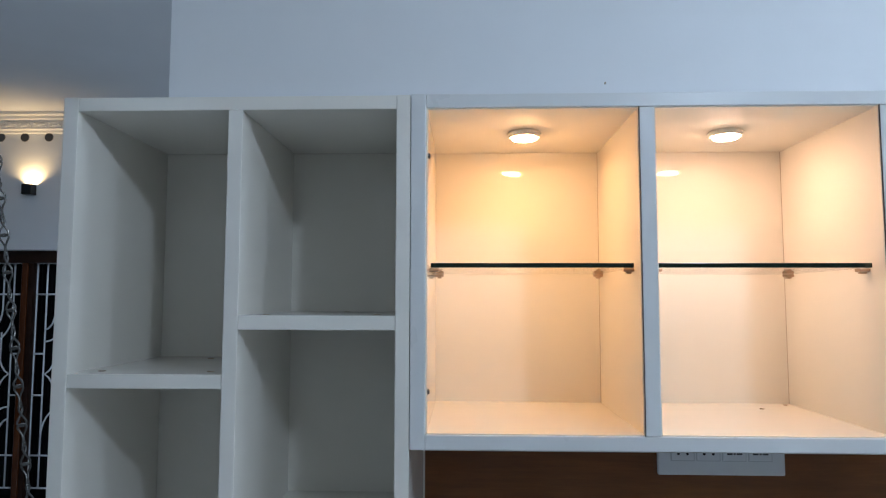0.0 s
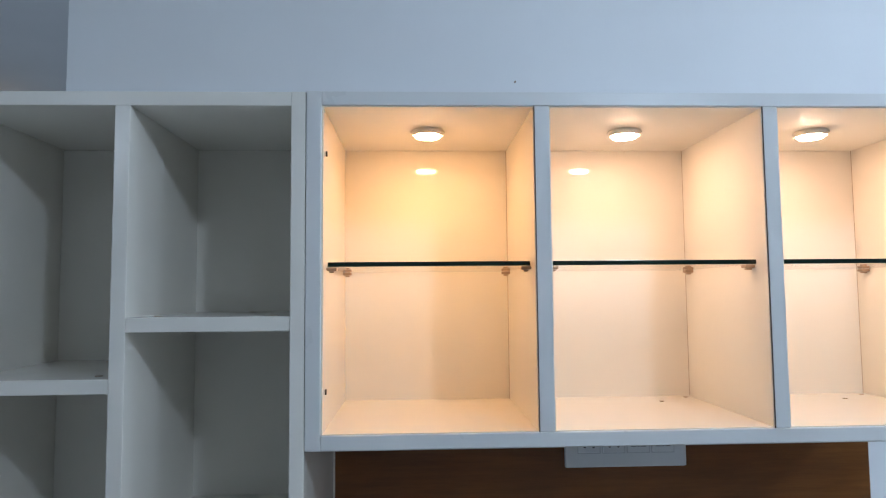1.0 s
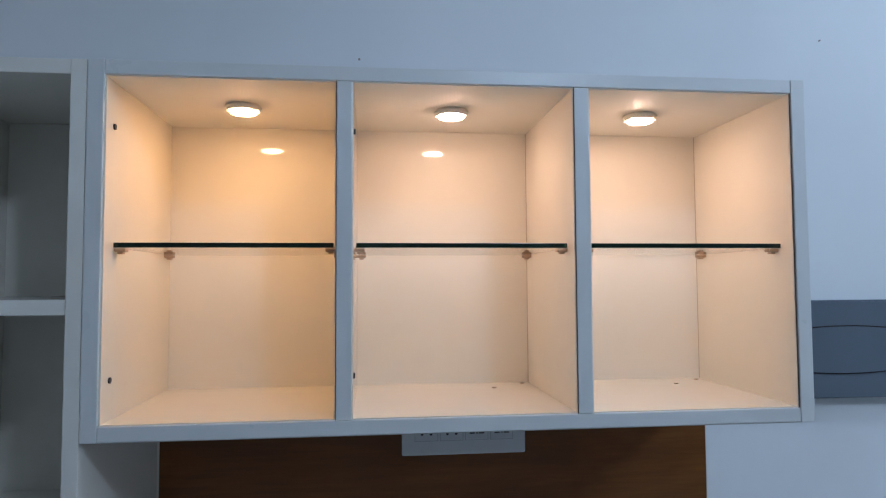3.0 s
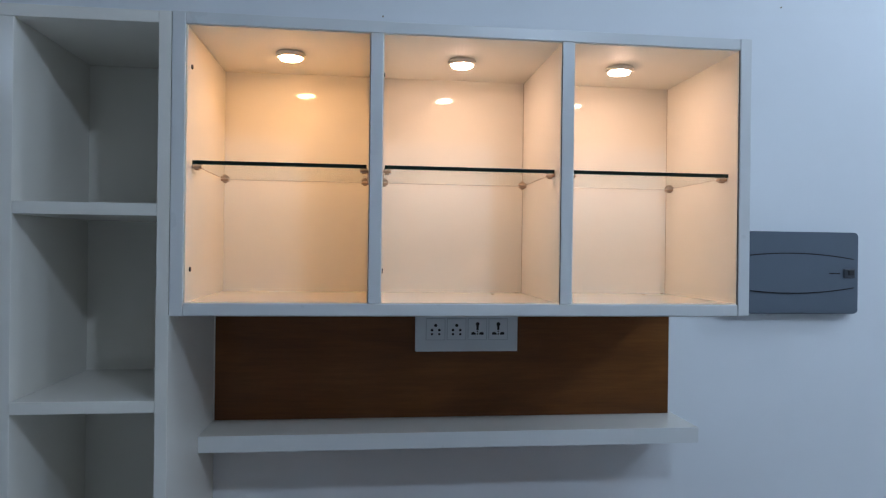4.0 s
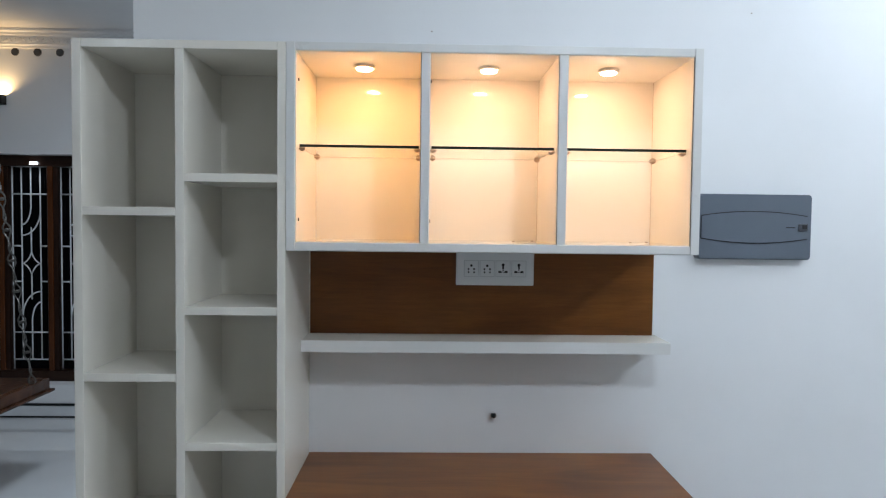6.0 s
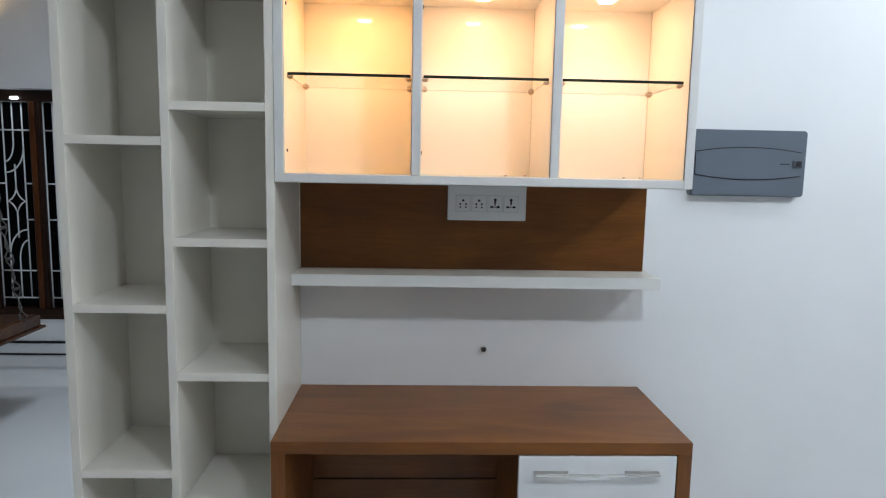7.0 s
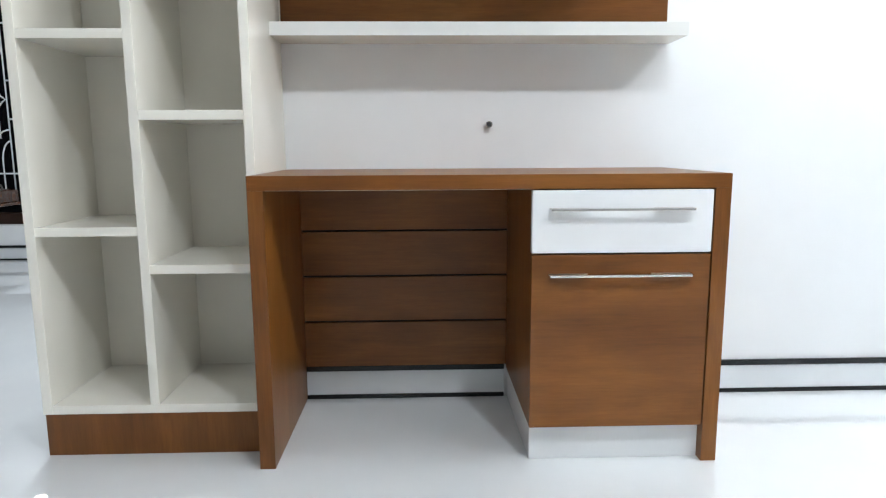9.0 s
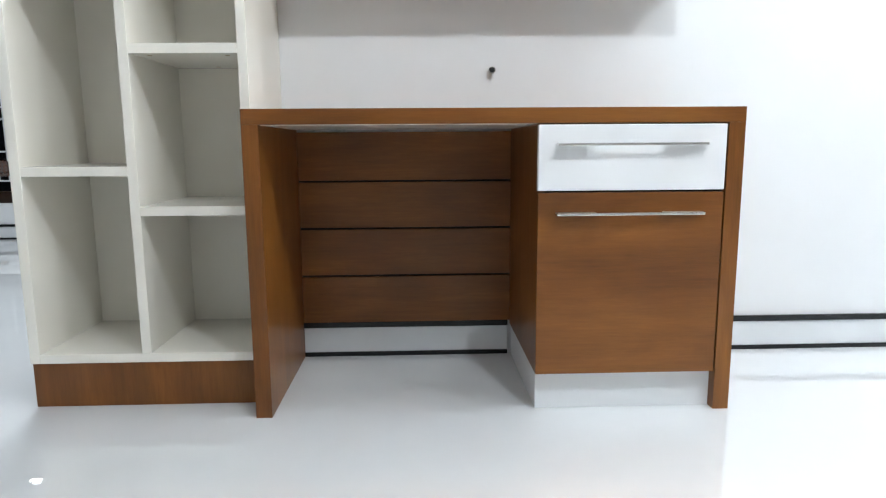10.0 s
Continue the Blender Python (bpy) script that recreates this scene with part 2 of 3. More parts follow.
def thing(name, base, label, category, group="", kind=""):
    ob = new(name)
    ob.empty_display_size = 0.05
    ob.location = base
    ob["base"] = base
    return tagged(ob, label, category, group, kind)


def single(name, bm, material, label="", category="", group="", kind="", smooth=False):
    return tagged(new(name, mesh_of(name, bm, material, smooth)), label, category, group, kind)


# ---------- the setting ----------
WALL_END, FAR_Y = -0.600, 2.88
LEFT, RIGHT, REAR = -6.5, 3.6, -6.5
single("floor", box_bm((LEFT - 0.2, REAR - 0.2, -0.12), (RIGHT + 0.2, FAR_Y + 0.24, 0.0)), M_FLOOR, "polished white floor, glossy and clean", "floor", kind="structure")
single("ceiling", box_bm((LEFT - 0.2, REAR - 0.2, CEIL), (RIGHT + 0.2, 4.6, CEIL + 0.15)), M_CEIL, "white painted ceiling", "ceiling", kind="structure")
single("wall_study", box_bm((WALL_END, 0.0, 0.0), (RIGHT, 0.15, CEIL)), M_WALL, "white painted wall behind the study unit", "wall", kind="structure")
# unseen walls added to close the room, kept dull to cut bounced light
single("wall_right", box_bm((RIGHT, REAR, 0.0), (RIGHT + 0.15, 0.15, CEIL)), M_FARWALL, "unseen added beige side wall", "wall", kind="structure")
single("wall_rear", box_bm((LEFT, REAR - 0.15, 0.0), (RIGHT, REAR, CEIL)), M_FARWALL, "unseen added beige rear wall", "wall", kind="structure")
single("wall_left", box_bm((LEFT - 0.15, REAR, 0.0), (LEFT, 3.2, CEIL)), M_FARWALL, "unseen added beige side wall of the hall", "wall", kind="structure")
single("wall_hall_end", box_bm((RIGHT, 0.15, 0.0), (RIGHT + 0.15, 3.2, CEIL)), M_WALL, "white painted end wall of the hall", "wall", kind="structure")

# far wall of the hall, with its window opening
WIN_X0, WIN_X1, WIN_Z0, WIN_Z1 = -4.70, -1.62, 0.262, 2.060
bm = box_bm((LEFT, FAR_Y, 0), (WIN_X0, FAR_Y + 0.24, CEIL))
box_bm((WIN_X1, FAR_Y, 0), (RIGHT, FAR_Y + 0.24, CEIL), bm=bm)
box_bm((WIN_X0, FAR_Y, 0), (WIN_X1, FAR_Y + 0.24, WIN_Z0), bm=bm)
box_bm((WIN_X0, FAR_Y, WIN_Z1), (WIN_X1, FAR_Y + 0.24, CEIL), bm=bm)
single("wall_hall", bm, M_WALL, "white painted hall wall with a wide window", "wall", kind="structure")


def skirting(name, x0, x1, y, label):
    """White skirting tile between two black granite strips, along a wall that faces -y."""
    base = tagged(new(name, mesh_of(name, box_bm((x0, y - 0.008, 0.014), (x1, y, 0.095), 0.001, 1), M_SKIRT)), label, "skirting", kind="structure")
    part("black_strip", box_bm((x0, y - 0.013, 0.095), (x1, y, 0.114), 0.003, 2), M_BLACK, base)
    part("black_strip", box_bm((x0, y - 0.013, 0.0), (x1, y, 0.014), 0.003, 2), M_BLACK, base)
    return base


skirting("baseboard_knee", 0.04, 0.695, 0.0, "white skirting with two black strips under the desk")
skirting("baseboard_study", 1.2, RIGHT, 0.0, "white tile skirting with two black granite strips")
skirting("baseboard_hall", LEFT, RIGHT, FAR_Y, "white tile skirting with two black granite strips along the hall wall")


# ---------- bookcase ----------
FRONT, BACK = -0.390, -0.050
TOP, T = 2.071, 0.024
TX0, TX1 = -0.600, -0.001
MID0, MID1 = -0.313, -0.288
IN0, IN1 = TX0 + 0.026, TX1 - 0.024


def panel(name, lo, hi, parent, material=None, bevel=0.0016, label=""):
    return part(name, box_bm(lo, hi, bevel), material or M_WHITE, parent, label)


def bookcase():
    t = thing("bookcase", (-0.3, -0.2, 0), "tall empty white bookcase with two staggered columns", "bookcase")
    zb = 0.118
    panel("side_panel", (TX0, FRONT, zb), (IN0, -0.002, TOP), t)
    panel("side_panel", (IN1, FRONT, zb), (TX1, -0.002, TOP), t)
    panel("divider", (MID0, FRONT + 0.001, zb + T), (MID1, BACK, TOP - T), t)
    panel("top_panel", (IN0, FRONT + 0.0005, TOP - T), (IN1, -0.002, TOP - 0.0005), t)
    panel("bottom_panel", (IN0, FRONT + 0.0005, zb), (IN1, BACK, zb + T), t)
    panel("back_panel", (IN0, BACK, zb), (IN1, -0.004, TOP - T), t)
    part("plinth", box_bm((TX0 + 0.004, FRONT + 0.004, 0.0), (TX1, -0.01, zb - 0.001), 0.001), M_WOODZ, t, "brown wood-grain plinth board")
    cap = mesh_of("screw_cap", disc_bm((0, 0, 0), 0.0062, 0.0016, "z", 12), M_SCREW)
    shelves = [(IN0, MID0, z) for z in (1.576, 1.099, 0.602)] + [(MID1, IN1, z) for z in (1.674, 1.293, 0.899, 0.501)]
    for x0, x1, z in shelves:
        sh = panel("shelf", (x0, FRONT + 0.001, z), (x1, BACK, z + T), t)
        for dx, y in ((0.035, FRONT + 0.045), (x1 - x0 - 0.035, FRONT + 0.045), ((x1 - x0) / 2, BACK - 0.05)):
            for zz in [z + T + 0.0006] * (z > 1.5) + [z - 0.0006] * (0.8 < z < 1.0):
                c = new("screw_cap", cap)
                c.parent = sh
                c.location = Vector((x0 + dx, y, zz)) - Vector(t["base"])
    return t


bookcase()

# ---------- lit wall cabinet ----------
CX0, CX1, CZ0, CZ1 = 0.000, 1.190, 1.481, TOP + 0.001
DIVS = [(0.382, 0.407), (0.776, 0.801)]
CELLS = [(CX0 + 0.026, DIVS[0][0]), (DIVS[0][1], DIVS[1][0]), (DIVS[1][1], CX1 - 0.026)]
GLASS_Z = 1.779


def wall_cabinet():
    t = thing("wall_cabinet", (0.59, -0.2, CZ0), "white wall cabinet with three lit open cells lined in cream", "cabinet")
    panel("side_panel", (CX0, FRONT - 0.001, CZ0), (CX0 + 0.025, -0.002, CZ1), t, M_EDGE)
    panel("side_panel", (CX1 - 0.025, FRONT - 0.001, CZ0), (CX1, -0.002, CZ1), t, M_EDGE)
    panel("top_panel", (CX0 + 0.0255, FRONT - 0.0005, CZ1 - T), (CX1 - 0.0255, -0.002, CZ1 - 0.0005), t, M_EDGE)
    panel("bottom_panel", (CX0 + 0.0255, FRONT - 0.0005, CZ0 + 0.0005), (CX1 - 0.0255, -0.002, CZ0 + T), t, M_EDGE)
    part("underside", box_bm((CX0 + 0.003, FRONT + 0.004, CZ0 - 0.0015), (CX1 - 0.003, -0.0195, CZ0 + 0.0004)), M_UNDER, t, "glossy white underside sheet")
    for x0, x1 in DIVS:
        panel("divider", (x0, FRONT, CZ0 + T + 0.0005), (x1, BACK, CZ1 - T - 0.0005), t, M_EDGE)
    panel("back_panel", (CX0 + 0.026, BACK, CZ0 + T), (CX1 - 0.026, -0.004, CZ1 - T), t, M_CREAM, 0)
    zl, zh, e, y0, y1 = CZ0 + T, CZ1 - T, 0.002, FRONT + 0.003, BACK
    cap = mesh_of("screw_cap", disc_bm((0, 0, 0), 0.0048, 0.003, "x", 12), M_HOLE)
    capz = mesh_of("screw_cap", disc_bm((0, 0, 0), 0.0045, 0.002, "z", 12), M_SCREW)
    clip_a = box_bm((-0.009, -0.008, -0.006), (0.009, 0.008, 0.0), 0.002)
    box_bm((-0.0045, -0.006, -0.0095), (0.0045, 0.006, -0.006), 0.002, bm=clip_a)
    clip = mesh_of("shelf_clip", clip_a, M_CLIP)
    base = Vector(t["base"])
    for n, (x0, x1) in enumerate(CELLS):
        part("lining", box_bm((x0 - 0.001, y0, zl + 0.001), (x0 + e, y1, zh)), M_CREAM, t, "cream laminate lining")
        part("lining", box_bm((x1 - e, y0, zl + 0.001), (x1 + 0.001, y1, zh)), M_CREAM, t, "cream laminate lining")
        part("lining", box_bm((x0 + e, y0, zh - e), (x1 - e, y1, zh + 0.001)), M_CREAMTOP, t, "cream laminate lining")
        part("lining", box_bm((x0 + e, y0, zl - 0.001), (x1 - e, y1, zl + e)), M_CREAM, t, "cream laminate lining")
        part("seam", box_bm((x1 - 0.0007, FRONT + 0.0006, zl), (x1 + 0.0002, FRONT + 0.004, zh)), M_JOINT, t, "dark hairline joint")
        part("seam", box_bm((x1 - e - 0.0006, BACK - 0.0006, zl), (x1 - e + 0.0004, BACK + 0.001, zh)), M_RIM, t, "brown hairline joint")
        for x, s in ((x0 + e, 1), (x1 - e, -1)):
            for y in (FRONT + 0.050, BACK - 0.035):
                c = new("shelf_clip", clip)
                c.parent, c.location = t, Vector((x + s * 0.009, y, GLASS_Z - 0.0002)) - base
            for z in (zh - 0.075, zl + 0.065) if s > 0 else ():
                c = new("screw_cap", cap)
                c.parent, c.location = t, Vector((x + s * 0.001, FRONT + 0.035, z)) - base
        if n:
            c = new("screw_cap", capz)
            c.parent, c.location = t, Vector((x1 - 0.09, BACK - 0.07, zl + e + 0.0005)) - base
            c = new("screw_cap", capz)
            c.parent, c.location = t, Vector((x1 - 0.02, BACK - 0.02, zl + e + 0.0005)) - base
    return t


wall_cabinet()

for x0, x1 in CELLS:
    gx0, gx1 = x0 + 0.006, x1 - 0.006
    g = thing("glass_shelf", ((x0 + x1) / 2, -0.2, GLASS_Z), "clear glass shelf with a dark green polished edge", "shelf", "glass shelves in the wall cabinet")
    pane = part("pane", box_bm((gx0, FRONT + 0.0345, GLASS_Z), (gx1, BACK - 0.012, GLASS_Z + 0.008)), M_GLASS, g)
    edges = [part("edge", box_bm((gx0, FRONT + 0.030, GLASS_Z), (gx1, FRONT + 0.0340, GLASS_Z + 0.008), 0.001), M_GLASSEDGE, g, "dark green polished glass edge")]
    for lo, hi in (((gx0, BACK - 0.0118, GLASS_Z), (gx1, BACK - 0.0105, GLASS_Z + 0.003)), ((gx0 - 0.0012, FRONT + 0.0345, GLASS_Z), (gx0 - 0.0002, BACK - 0.012, GLASS_Z + 0.003)), ((gx1 + 0.0002, FRONT + 0.0345, GLASS_Z), (gx1 + 0.0012, BACK - 0.012, GLASS_Z + 0.003))):
        edges.append(part("edge", box_bm(lo, hi), M_RIM, g, "thin amber glass edge"))
    for e in edges:
        e.visible_shadow = False
    pane.visible_shadow = False

for px, strength, colour in PUCKS:
    t = thing("puck_light", (px, PUCK_Y, CAB_UNDER), "round white puck light glowing warm under the cabinet top", "lamp", "puck lights in the wall cabinet")
    part("housing", disc_bm((px, PUCK_Y, CAB_UNDER - 0.0065), 0.0325, 0.010, "z", 40, 0.003), M_CREAMTOP, t)
    part("diffuser", disc_bm((px, PUCK_Y, CAB_UNDER - 0.0132), 0.0235, 0.0040, "z", 32, 0.0012), glow_material("warm_lamp_face", colour, strength), t, "glowing warm diffuser")

# ---------- back board, socket plate, ledge ----------
t = thing("back_board", (0.59, 0, 1.33), "dark brown wood-grain board under the cabinet", "panel")
part("board", box_bm((0.0035, -0.018, 1.1815), (1.189, -0.001, 1.4790), 0.0008), M_WOODX, t)
part("edge_band", box_bm((-0.0005, -0.0195, 1.1815), (0.0033, -0.001, 1.4790), 0.0006), M_WHITE, t, "thin white edge strip")
part("edge_band", box_bm((1.1892, -0.0175, 1.1815), (1.1905, -0.001, 1.4790)), M_WHITE, t, "thin white edge strip")
t = thing("ledge_shelf", (0.6, 0, 1.143), "white floating shelf under the brown board", "shelf")
part("board", box_bm((-0.0005, -0.1572, 1.1432), (1.2012, -0.001, 1.1808), 0.0004), M_WHITE, t)
part("front_edge", box_bm((-0.0007, -0.1588, 1.143), (1.2028, -0.1574, 1.181), 0.0006), M_EDGE, t, "white edge band along the front")
part("end_edge", box_bm((1.2014, -0.1573, 1.143), (1.2028, -0.001, 1.181), 0.0005), M_EDGE, t, "white edge band on the end")


def socket_plate():
    x0, x1, z0, z1, y = 0.503, 0.771, 1.352, 1.470, -0.018
    t = thing("socket_plate", ((x0 + x1) / 2, y, (z0 + z1) / 2), "white plate with four power sockets on brown board", "socket plate")
    part("plate", box_bm((x0, y - 0.011, z0), (x1, y - 0.0002, z1), 0.004, 3), M_PLASTIC, t)
    zc, w = (z0 + z1) / 2 - 0.001, 0.0235
    for n in range(4):
        xc = (x0 + x1) / 2 + (n - 1.5) * 0.0545
        s = part("socket", box_bm((xc - w, y - 0.0135, zc - w - 0.003), (xc + w, y - 0.0105, zc + w + 0.003), 0.0012, 2), M_PLASTIC, t)
        part("rim", box_bm((xc - w - 0.0018, y - 0.0114, zc - w - 0.0048), (xc + w + 0.0018, y - 0.0108, zc + w + 0.0048)), M_SHADE, s)
        yh = y - 0.0137
        bm = bmesh.new()
        if n < 2:
            disc_bm((xc, yh, zc + 0.010), 0.0042, 0.001, "y", 14, bm=bm)
            for dx, dz, r in ((-0.0095, -0.002, 0.0034), (0.0095, -0.002, 0.0034), (-0.0095, -0.0125, 0.0030), (0.0095, -0.0125, 0.0030)):
                disc_bm((xc + dx, yh, zc + dz), r, 0.001, "y", 14, bm=bm)
        else:
            disc_bm((xc, yh, zc + 0.0135), 0.0050, 0.001, "y", 14, bm=bm)
            box_bm((xc - 0.0030, yh - 0.0005, zc - 0.002), (xc + 0.0030, yh + 0.0005, zc + 0.011), bm=bm)
            disc_bm((xc, yh, zc - 0.006), 0.0020, 0.001, "y", 10, bm=bm)
            for s2 in (-1, 1):
                prism_bm([(xc + s2 * 0.0045, zc - 0.014), (xc + s2 * 0.0160, zc - 0.014), (xc + s2 * 0.0160, zc - 0.0085), (xc + s2 * 0.0105, zc - 0.0065), (xc + s2 * 0.0045, zc - 0.0095)], yh - 0.0005, yh + 0.0005, bm=bm)
            box_bm((xc - 0.0018, yh - 0.0005, zc - 0.014), (xc + 0.0018, yh + 0.0005, zc - 0.010), bm=bm)
        part("holes", bm, M_HOLE, s)
    return t


socket_plate()


def distribution_board():
    x0, x1, z0, z1 = 1.334, 1.729, 1.451, 1.676
    t = thing("distribution_board", ((x0 + x1) / 2, 0, (z0 + z1) / 2), "grey metal electrical box with a curved door", "fuse box")
    r, rim = 0.011, []
    for cx, cz, a0 in ((x1 - r, z1 - r, 0), (x0 + r, z1 - r, 90), (x0 + r, z0 + r, 180), (x1 - r, z0 + r, 270)):
        rim += [(cx + r * math.cos(radians(a0 + d)), cz + r * math.sin(radians(a0 + d))) for d in range(0, 91, 15)]
    mx, mz = (x0 + x1) / 2, (z0 + z1) / 2
    part("base", prism_bm(rim, -0.029, -0.0005), M_GREY, t)
    inner = [(mx + (p - mx) * 0.982, mz + (q - mz) * 0.968) for p, q in rim]
    mid = [(mx + (p - mx) * 0.994, mz + (q - mz) * 0.989) for p, q in rim]
    part("cover_rim", prism_bm(mid, -0.0335, -0.0288), M_GREY, t)
    part("cover", prism_bm(inner, -0.0365, -0.0333), M_GREY, t)
    zc, n = mz - 0.001, 24
    top, low = [], []
    for i in range(n + 1):
        u = i / n
        x = x0 + 0.010 + u * (x1 - x0 - 0.028)
        h = 0.0375 + 0.0155 * (1 - (2 * u - 1) ** 2)
        top.append((x, zc + h)), low.append((x, zc - h))
    part("door", prism_bm(top + low[::-1], -0.0405, -0.0355), M_GREY, t, "grey lens-shaped door")
    bm = bmesh.new()
    tube_bm([(x, -0.0375, z + 0.0010) for x, z in top], 0.0022, bm=bm)
    tube_bm([(x, -0.0375, z - 0.0010) for x, z in low], 0.0022, bm=bm)
    tube_bm([(top[0][0] - 0.001, -0.0375, top[0][1]), (top[0][0] - 0.001, -0.0375, low[0][1])], 0.0018, bm=bm)
    part("door_seam", bm, M_GAP, t, "dark seam around the door", True)
    latch = part("latch", box_bm((x1 - 0.050, -0.0445, zc - 0.012), (x1 - 0.018, -0.040, zc + 0.013), 0.003, 2), M_GREYD, t, "dark square latch")
    part("button", box_bm((x1 - 0.038, -0.0465, zc - 0.004), (x1 - 0.022, -0.0442, zc + 0.010), 0.001), M_HOLE, latch)
    part("label_bar", box_bm((x1 - 0.092, -0.0412, zc - 0.0015), (x1 - 0.060, -0.0404, zc + 0.0018)), M_HOLE, t, "small dark lettering bar")
    return t


distribution_board()


for nx, nz, nr in ((0.411, 2.218, 0.0022), (1.513, 2.300, 0.0018)):
    t = thing("nail", (nx, 0, nz), "tiny dark nail in the white wall", "nail")
    part("head", disc_bm((nx, -0.002, nz), nr, 0.004, "y", 10), M_SCREW, t)


def pipe_stub():
    x, z = 0.640, 0.897
    t = thing("pipe_stub", (x, 0, z), "short capped metal stub sticking out of the wall", "pipe stub")
    part("sleeve", disc_bm((x, -0.010, z), 0.0105, 0.020, "y", 20, 0.0015), M_CHROME, t, smooth=False)
    part("plug", disc_bm((x, -0.021, z), 0.0075, 0.003, "y", 16), M_HOLE, t)
    bm = tube_bm([(x - 0.004, -0.022, z), (x - 0.008, -0.026, z + 0.006)], 0.002)
    tube_bm([(x + 0.003, -0.022, z), (x + 0.006, -0.027, z + 0.005)], 0.002, bm=bm)
    part("wire_end", bm, M_HOLE, t)


pipe_stub()

# ---------- desk ----------
DX1, DY, DZ = 1.200, -0.489, 0.760
PX0 = 0.702


def bar_handle(z, parent, label):
    """A slim bar on two flat feet, along x."""
    x0, x1, yf = 0.744, 1.103, DY
    handle = part("handle", box_bm((x0, yf - 0.024, z - 0.0034), (x1, yf - 0.0185, z + 0.0034), 0.0012), M_CHROME, parent, label)
    for a, b in ((x0, x0 + 0.092), (x1 - 0.098, x1)):
        bm = prism_bm([(a, yf + 0.0005), (b + (0.008 if a == x0 else 0), yf + 0.0005), (b, yf - 0.0184), (a, yf - 0.0184)], z + 0.0006, z + 0.0033, "z")
        foot = part("foot", bm, M_TAB, None, "flat brushed-steel foot")
        foot.parent = handle
        foot.data.transform(Matrix.Translation([-c for c in parent.parent["base"]]))
    return handle


def desk():
    t = thing("desk", (0.6, -0.24, 0), "brown wood-grain study desk with a white drawer", "desk")
    part("desktop", box_bm((0.0, DY, 0.7235), (DX1, -0.0015, DZ), 0.0008), M_WOODX, t)
    part("underside", box_bm((0.041, DY + 0.02, 0.7215), (PX0 - 0.001, -0.016, 0.7233)), M_WHITE, t, "white underside sheet")
    part("side_panel", box_bm((0.0, DY + 0.0004, 0.0), (0.040, -0.0015, 0.7234), 0.0006), M_WOODZ, t)
    part("side_panel", box_bm((DX1 - 0.040, DY + 0.0004, 0.0), (DX1, -0.0015, 0.7234), 0.0006), M_WOODZ, t)
    for z0, z1 in ((0.114, 0.2625), (0.2685, 0.4135), (0.4195, 0.561), (0.567, 0.7145)):
        part("back_slat", box_bm((0.0405, -0.014, z0), (PX0 - 0.0005, -0.003, z1), 0.001), M_WOODX, t)
    part("groove", box_bm((0.0405, -0.0045, 0.114), (PX0 - 0.0005, -0.0015, 0.7145)), M_GAP, t, "dark backing in the grooves")
    part("pedestal_side", box_bm((PX0, DY + 0.022, 0.100), (PX0 + 0.018, -0.0015, 0.7230), 0.001), M_WOODZ, t)
    part("pedestal_body", box_bm((PX0 + 0.0185, DY + 0.022, 0.100), (DX1 - 0.0405, -0.002, 0.7225)), M_GAP, t, "dark inside of the pedestal")
    part("plinth", box_bm((PX0 + 0.004, DY + 0.030, 0.0), (DX1 - 0.0405, -0.0135, 0.0995), 0.001), M_GLOSSW, t, "white plinth")
    d = part("drawer", box_bm((PX0 - 0.001, DY - 0.001, 0.5625), (DX1 - 0.0445, DY + 0.0195, 0.7200), 0.0018), M_GLOSSW, t, "glossy white drawer front")
    tagged(d)
    bar_handle_on(d, 0.673)
    k = part("door", box_bm((PX0 - 0.001, DY - 0.001, 0.1015), (DX1 - 0.0445, DY + 0.0195, 0.5575), 0.0018), M_WOODX, t, "brown wood-grain door")
    bar_handle_on(k, 0.507)
    return t


def bar_handle_on(ob, z):
    return bar_handle(z, ob, "slim chrome bar handle")


desk()

